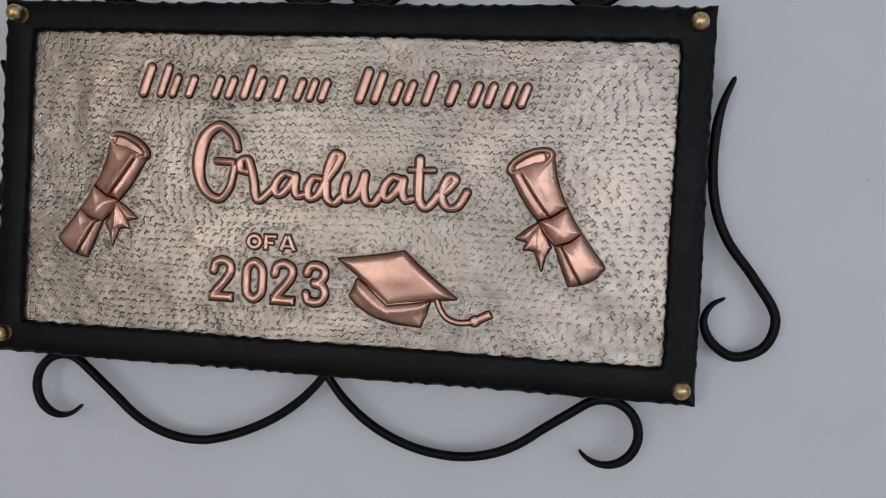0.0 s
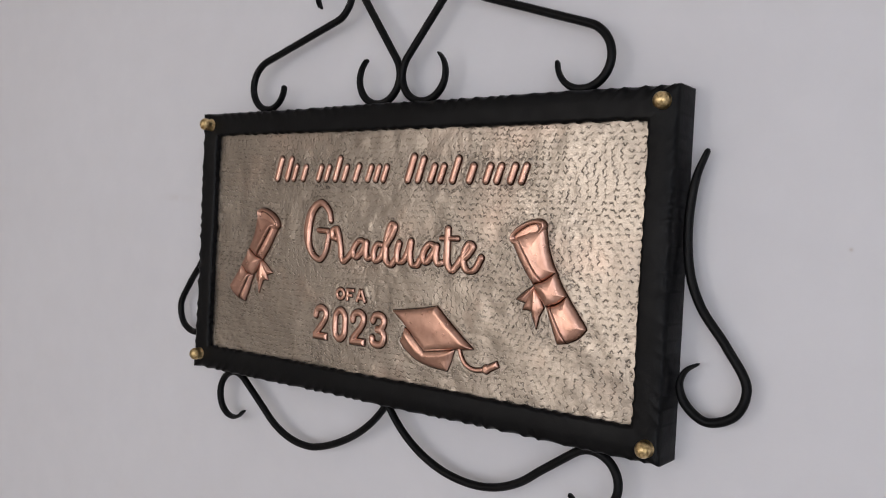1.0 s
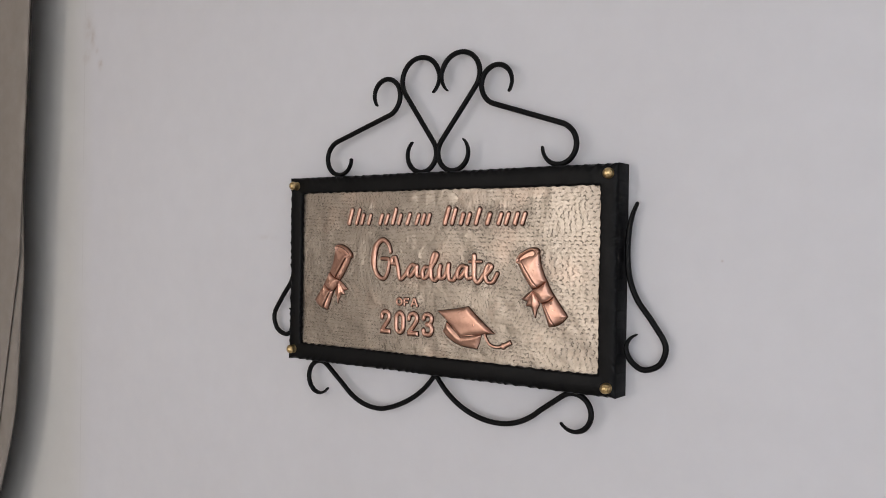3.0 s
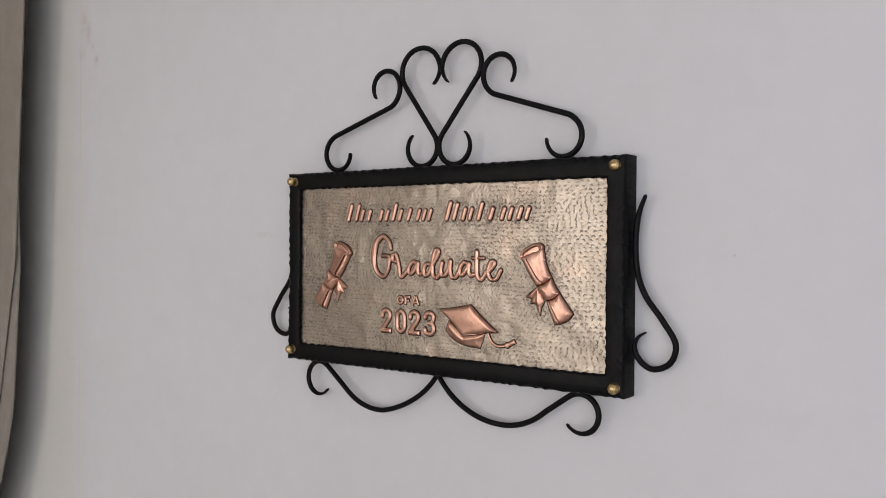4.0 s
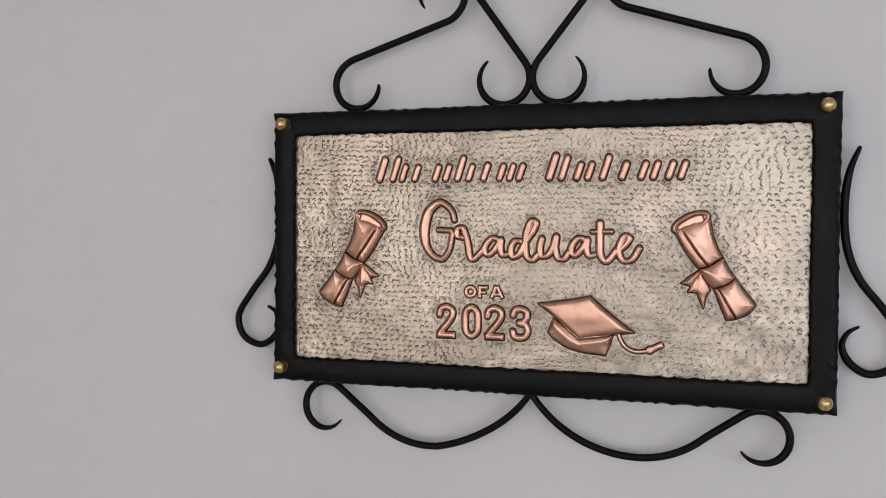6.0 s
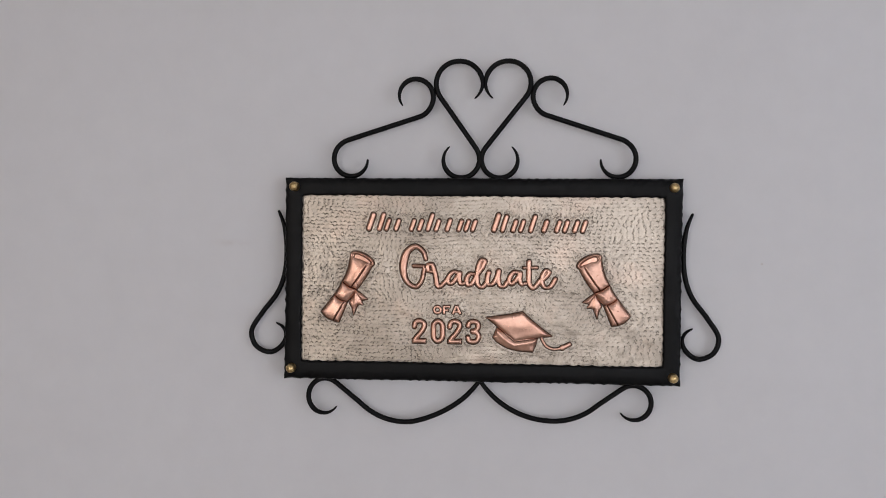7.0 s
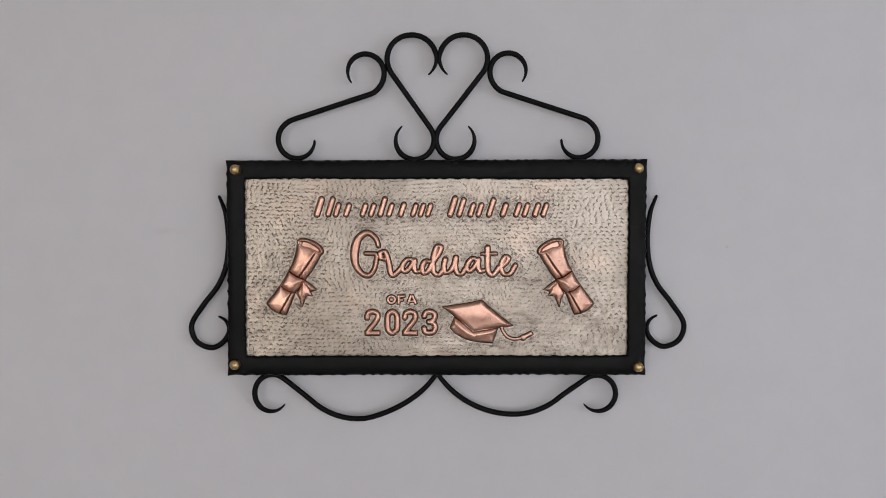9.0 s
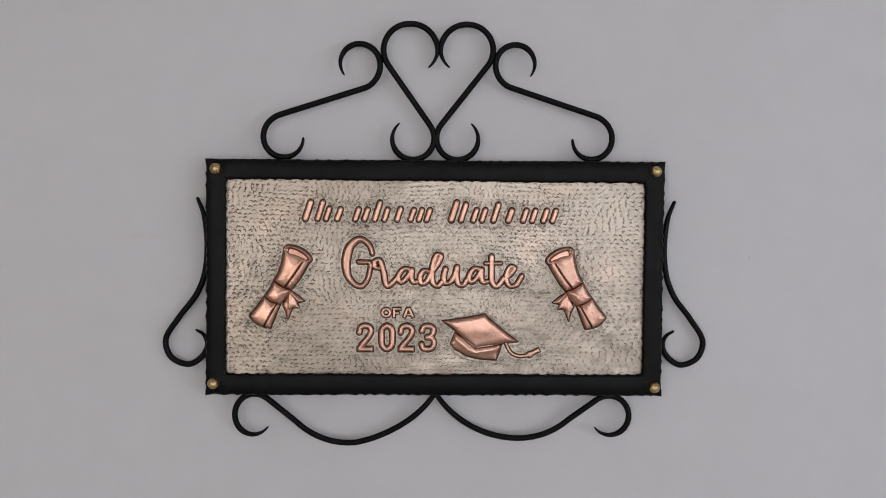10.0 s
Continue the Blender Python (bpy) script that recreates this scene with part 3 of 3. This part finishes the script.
def diploma(flip):
    """A rolled diploma tied with a ribbon. flip: the mirror image on the other half of the plate."""
    def at(points):
        p = one(points, float)
        return p * one((-1, 1)) - one((15.5, 0)) if flip else p

    turn = -1 if flip else 1
    left_edge, right_edge = [(121, 18.5), (129, 4), (135.5, -6), (142, -14)], [(150.5, 28.5), (153.2, 14), (157, 3.5), (161, -4)]
    tie_top, tie_low = spline([(142, -14), (151.5, -10.6), (161, -4)], 1.2), spline([(154, -30), (163.5, -27), (171, -21)], 1.2)

    def roll(soft, h, crease, lip):
        crease = at(crease)

        def rise(u, v, deep):
            gap, side = gap_to(crease, u, v), side_of(crease, u, v) * turn
            sheet = lip * np.where(side > 0, np.exp(-(gap / 4.5) ** 2) * np.clip(gap / 1.6, 0, 1), -0.35 * np.exp(-(gap / 3.0) ** 2))
            return h * (0.62 * (1 - np.exp(-deep / 1.1)) + 0.5 * (1 - np.exp(-deep / (2 * soft)))) + sheet * np.clip(deep / 2, 0, 1)
        return rise, [(crease, 0.62, 1.1)]

    upper = at(np.vstack([spline(left_edge, 1.5), tie_top, spline(right_edge, 1.5)[::-1], [(136, 25)]]))
    rise, marks = roll(3.4, 5.0, spline([(129.5, 16.5), (135, 8), (141.5, -1.5), (148.5, -10.5)], 1.2), 1.2)
    body = swell("diploma_relief", plaque, [area_form(upper)], rise, "embossed copper rolled diploma tied with a ribbon", lines=marks)
    lower = at(np.vstack([tie_low, spline([(171, -21), (179.5, -32.5), (186.6, -41.5)], 1.5), spline([(187.2, -43.5), (182, -49.5), (173.5, -54), (164.5, -56)], 1.5), spline([(164, -55), (159.5, -44), (154, -30)], 1.5)]))
    rise, marks = roll(2.6, 4.4, spline([(158, -30), (164, -41), (172, -54.5)], 1.2), 1.0)
    swell("lower_roll", body, [area_form(lower)], rise, lines=marks)
    band = at(np.vstack([tie_top, spline([(161, -4), (165.5, -13), (171, -21)], 1.5), tie_low[::-1], spline([(154, -30), (147.5, -22.5), (142, -14)], 1.5)]))
    fold = at([(148, -13.5), (159, -25)])
    swell("ribbon_band", body, [area_form(band)], lambda u, v, deep: 3.4 * (1 - np.exp(-deep / 0.9)) + 2.4 * (1 - np.exp(-deep / 5.0)) + 0.5 * np.exp(-(gap_to(fold, u, v) / 3.0) ** 2) * np.clip(deep / 2, 0, 1),
          lines=[(at(tie_top), 0.55, 0.5), (at(tie_low), 0.55, 0.5)])
    # the open end: a raised lip round the sunk coil
    t = np.linspace(0, 2 * math.pi, 60, endpoint=False)
    axis, across = one((0.906, 0.423)), one((-0.423, 0.906))
    mid = one((135.3, 24.6))
    rim = at(mid + np.outer(16.6 * np.cos(t), axis) + np.outer(7.6 * np.sin(t), across))
    coil = at(spline([(145.5, 27.0), (144, 31.0), (138, 30.2), (130, 26.0), (124.8, 21.5), (125, 18.6), (130, 19.2), (138.5, 23.8)], 0.8))
    fall = lambda u, v, deep: 4.9 * (1 - np.exp(-deep / 0.9)) - 2.0 * np.clip((deep - 1.8) / 2.2, 0, 1)
    swell("open_end", body, [area_form(rim)], fall, lines=[(coil, 0.5, 0.8)])
    for outline, mark in (([(143.5, -14.5), (136, -19.5), (128, -26.3), (131.5, -27.3), (136.5, -28.5), (142, -21)], [(143, -15.5), (133, -26.5)]),
                          ([(143.5, -15.5), (138.5, -22), (133.6, -33.6), (137.5, -33.2), (141, -34.2), (146, -46.8), (147.8, -38), (151.5, -31), (148, -24)], [(144, -18), (143.5, -33)])):
        tip = at(mark)
        swell("ribbon_tail", body, [area_form(at(outline))], lambda u, v, deep, tip=tip: 1.9 * (1 - np.exp(-deep / 1.3)) + 0.7 * np.exp(-(gap_to(tip, u, v) / 2.0) ** 2) * np.clip(deep / 1.5, 0, 1), foot=0.45)
    return body


diploma(False)
diploma(True)

# ---- the stamped plate itself: dents, rows of small punch marks, chased outlines ----


def plate_mesh():
    step = 0.34
    us, vs = np.arange(-228, 228.01, step), np.arange(-106, 106.01, step)
    U, V = np.meshgrid(us, vs)
    rng = np.random.default_rng(7)

    def soft(scale):
        """Smooth random field with lumps of about that many mm."""
        g = rng.standard_normal((int(220 / scale) + 4, int(470 / scale) + 4))
        fu, fv = (U + 230) / scale, (V + 108) / scale
        iu, iv = fu.astype(int), fv.astype(int)
        a, b = fu - iu, fv - iv
        a, b = a * a * (3 - 2 * a), b * b * (3 - 2 * b)
        return (g[iv, iu] * (1 - a) + g[iv, iu + 1] * a) * (1 - b) + (g[iv + 1, iu] * (1 - a) + g[iv + 1, iu + 1] * a) * b

    # how far each spot lies from the nearest motif
    near = np.full(U.shape, 60.0)
    for forms in MOTIFS:
        lo, hi = extent(forms, 13)
        i0, i1 = np.searchsorted(us, (lo[0], hi[0]))
        j0, j1 = np.searchsorted(vs, (lo[1], hi[1]))
        near[j0:j1, i0:i1] = np.minimum(near[j0:j1, i0:i1], -depth_in(forms, U[j0:j1, i0:i1], V[j0:j1, i0:i1]))
    height = 0.16 * soft(30) + 0.17 * soft(12) + 0.06 * soft(5)
    groove = np.exp(-((near - 0.1) / 0.34) ** 2)
    height -= 0.4 * groove
    height += 0.16 * np.exp(-((near - 2.6) / 1.4) ** 2) * (0.6 + 0.4 * soft(6))
    # heavier, darker blows to the left; the dimmer reflection there is coloured in too
    left = np.clip(-U / 228, 0, 1)
    strong = np.clip(0.74 + 0.2 * soft(45) + 0.25 * (np.abs(U) / 228) ** 2 + 0.25 * left, 0.3, 1.25)
    marks = np.zeros(U.shape)

    punch = one([(-2.5, 0.1), (-1.7, -0.45), (-1.15, 0.0), (-0.75, 1.0), (0.0, 1.5), (0.75, 1.0), (1.15, 0.0), (1.7, -0.45), (2.5, 0.1)])

    def stamp(cu, cv, turn, wide, tall, force):
        """One blow of the punch: a little arch with turned-out feet; the metal below it is pushed up."""
        i, j = int((cu + 228) / step), int((cv + 106) / step)
        i0, i1, j0, j1 = max(0, i - 12), min(len(us), i + 13), max(0, j - 12), min(len(vs), j + 13)
        if i0 >= i1 or j0 >= j1:
            return
        x, y = U[j0:j1, i0:i1] - cu, V[j0:j1, i0:i1] - cv
        s, w = x * math.cos(turn) + y * math.sin(turn), -x * math.sin(turn) + y * math.cos(turn)
        line = punch * one((wide, tall)) + rng.normal(0, 0.13, punch.shape)
        ends = force * (1 - 0.45 * np.clip(np.abs(s) / (2.5 * wide), 0, 1) ** 2) * (1 + 0.25 * rng.normal() * np.sign(s))
        g = np.clip(np.exp(-(gap_to(line, s, w) / 0.33) ** 2) * ends, 0, 1)
        marks[j0:j1, i0:i1] = np.maximum(marks[j0:j1, i0:i1], g)
        height[j0:j1, i0:i1] += 0.11 * ends * np.exp(-(gap_to(line[1:-1] - one((0, 0.85)), s, w) / 0.45) ** 2)

    # rows of blows, patch by patch, each patch with its own pitch, slant and turn of the punch
    turns = (0.0, 0.15, -0.2, 1.5, 0.5, -0.5, 3.3, -1.4, 0.1, -0.1)
    patch = {}
    v0 = -108.0
    row = 0
    while v0 < 108:
        u0 = -231.0 + rng.uniform(0, 6)
        while u0 < 231:
            v = v0 + 1.5 * math.sin(u0 / 41 + 0.9) + 0.6 * math.sin(u0 / 13 + row)
            key = (int((u0 + 260 + 12 * math.sin(v / 15)) / 42), int((v + 130 + 8 * math.sin(u0 / 21)) / 27))
            if key not in patch:
                patch[key] = (turns[rng.integers(len(turns))] + rng.normal(0, 0.12), rng.uniform(0.8, 1.0), rng.uniform(0.65, 1.15))
            turn, wide, tall = patch[key]
            jj, ii = min(len(vs) - 1, max(0, int((v + 106) / step))), min(len(us) - 1, max(0, int((u0 + 228) / step)))
            open_ground = np.clip((u0 - 120) / 60, 0, 1)
            if near[jj, ii] > 1.6:
                stamp(u0 + rng.normal(0, 0.6), v + rng.normal(0, 0.5), turn + rng.normal(0, 0.2), wide * rng.uniform(0.85, 1.1), tall * rng.uniform(0.75, 1.15), strong[jj, ii] * rng.uniform(0.3, 1.15))
            u0 += (5.4 + 2.3 * open_ground + 0.7 * left[jj, ii]) * rng.uniform(0.88, 1.12)
        v0 += 4.45 if row % 3 else 4.9
        row += 1
    # small tight blows that fill the ground close to the raised motifs
    for _ in range(5200):
        cu, cv = rng.uniform(-205, 200), rng.uniform(-98, 95)
        jj, ii = int((cv + 106) / step), int((cu + 228) / step)
        if 1.0 < near[jj, ii] < 7.5:
            stamp(cu, cv, rng.uniform(-1.0, 1.0), rng.uniform(0.4, 0.65), rng.uniform(0.35, 0.8), rng.uniform(0.35, 0.95))
    marks *= np.clip((near - 0.5) / 1.2, 0, 1)
    height -= 0.27 * marks
    halo = np.exp(-np.clip(near - 0.8, 0, None) / 3.2) * np.clip(0.55 + 0.5 * soft(2.4), 0, 1.2)
    smudge = np.exp(-((U + 186) / 34) ** 2 - ((V + 18) / 48) ** 2) + 0.6 * np.exp(-((U - 165) / 26) ** 2 - ((V - 30) / 30) ** 2) + 0.6 * np.exp(-((V - 72) / 22) ** 2 - (np.abs(np.abs(U + 8) - 75) / 70) ** 4)
    oxide = np.clip(0.26 * smudge * np.clip(0.35 + 0.6 * soft(4) + 0.4 * soft(1.6), 0, 1.3) + (0.7 + 0.15 * left) * marks + np.clip(groove, 0, 1) * 0.97 + 0.22 * halo + 0.06 * np.clip(soft(2), 0, 1) + 0.08 * np.clip(soft(30), 0, 1), 0, 1)
    height = np.where(near < -0.6, -1.0, np.clip(height, -1.4, 1.0))
    co = np.stack([U / 1000, -(PLATE_D + height) / 1000, V / 1000], -1).reshape(-1, 3)
    n, m = U.shape
    a = (np.arange(n - 1)[:, None] * m + np.arange(m - 1)[None, :]).reshape(-1)
    quads = np.stack([a, a + 1, a + m + 1, a + m], 1)
    me = plate_data
    me.vertices.add(len(co))
    me.vertices.foreach_set("co", co.astype(np.float32).reshape(-1))
    me.loops.add(quads.size)
    me.loops.foreach_set("vertex_index", quads.astype(np.int32).reshape(-1))
    me.polygons.add(len(quads))
    me.polygons.foreach_set("loop_start", np.arange(0, quads.size, 4, dtype=np.int32))
    me.polygons.foreach_set("use_smooth", np.ones(len(quads), dtype=bool))
    me.attributes.new("oxide", "FLOAT", "POINT").data.foreach_set("value", oxide.astype(np.float32).reshape(-1))
    me.materials.append(NICKEL)
    me.update(calc_edges=True)
    me.validate()


plate_mesh()
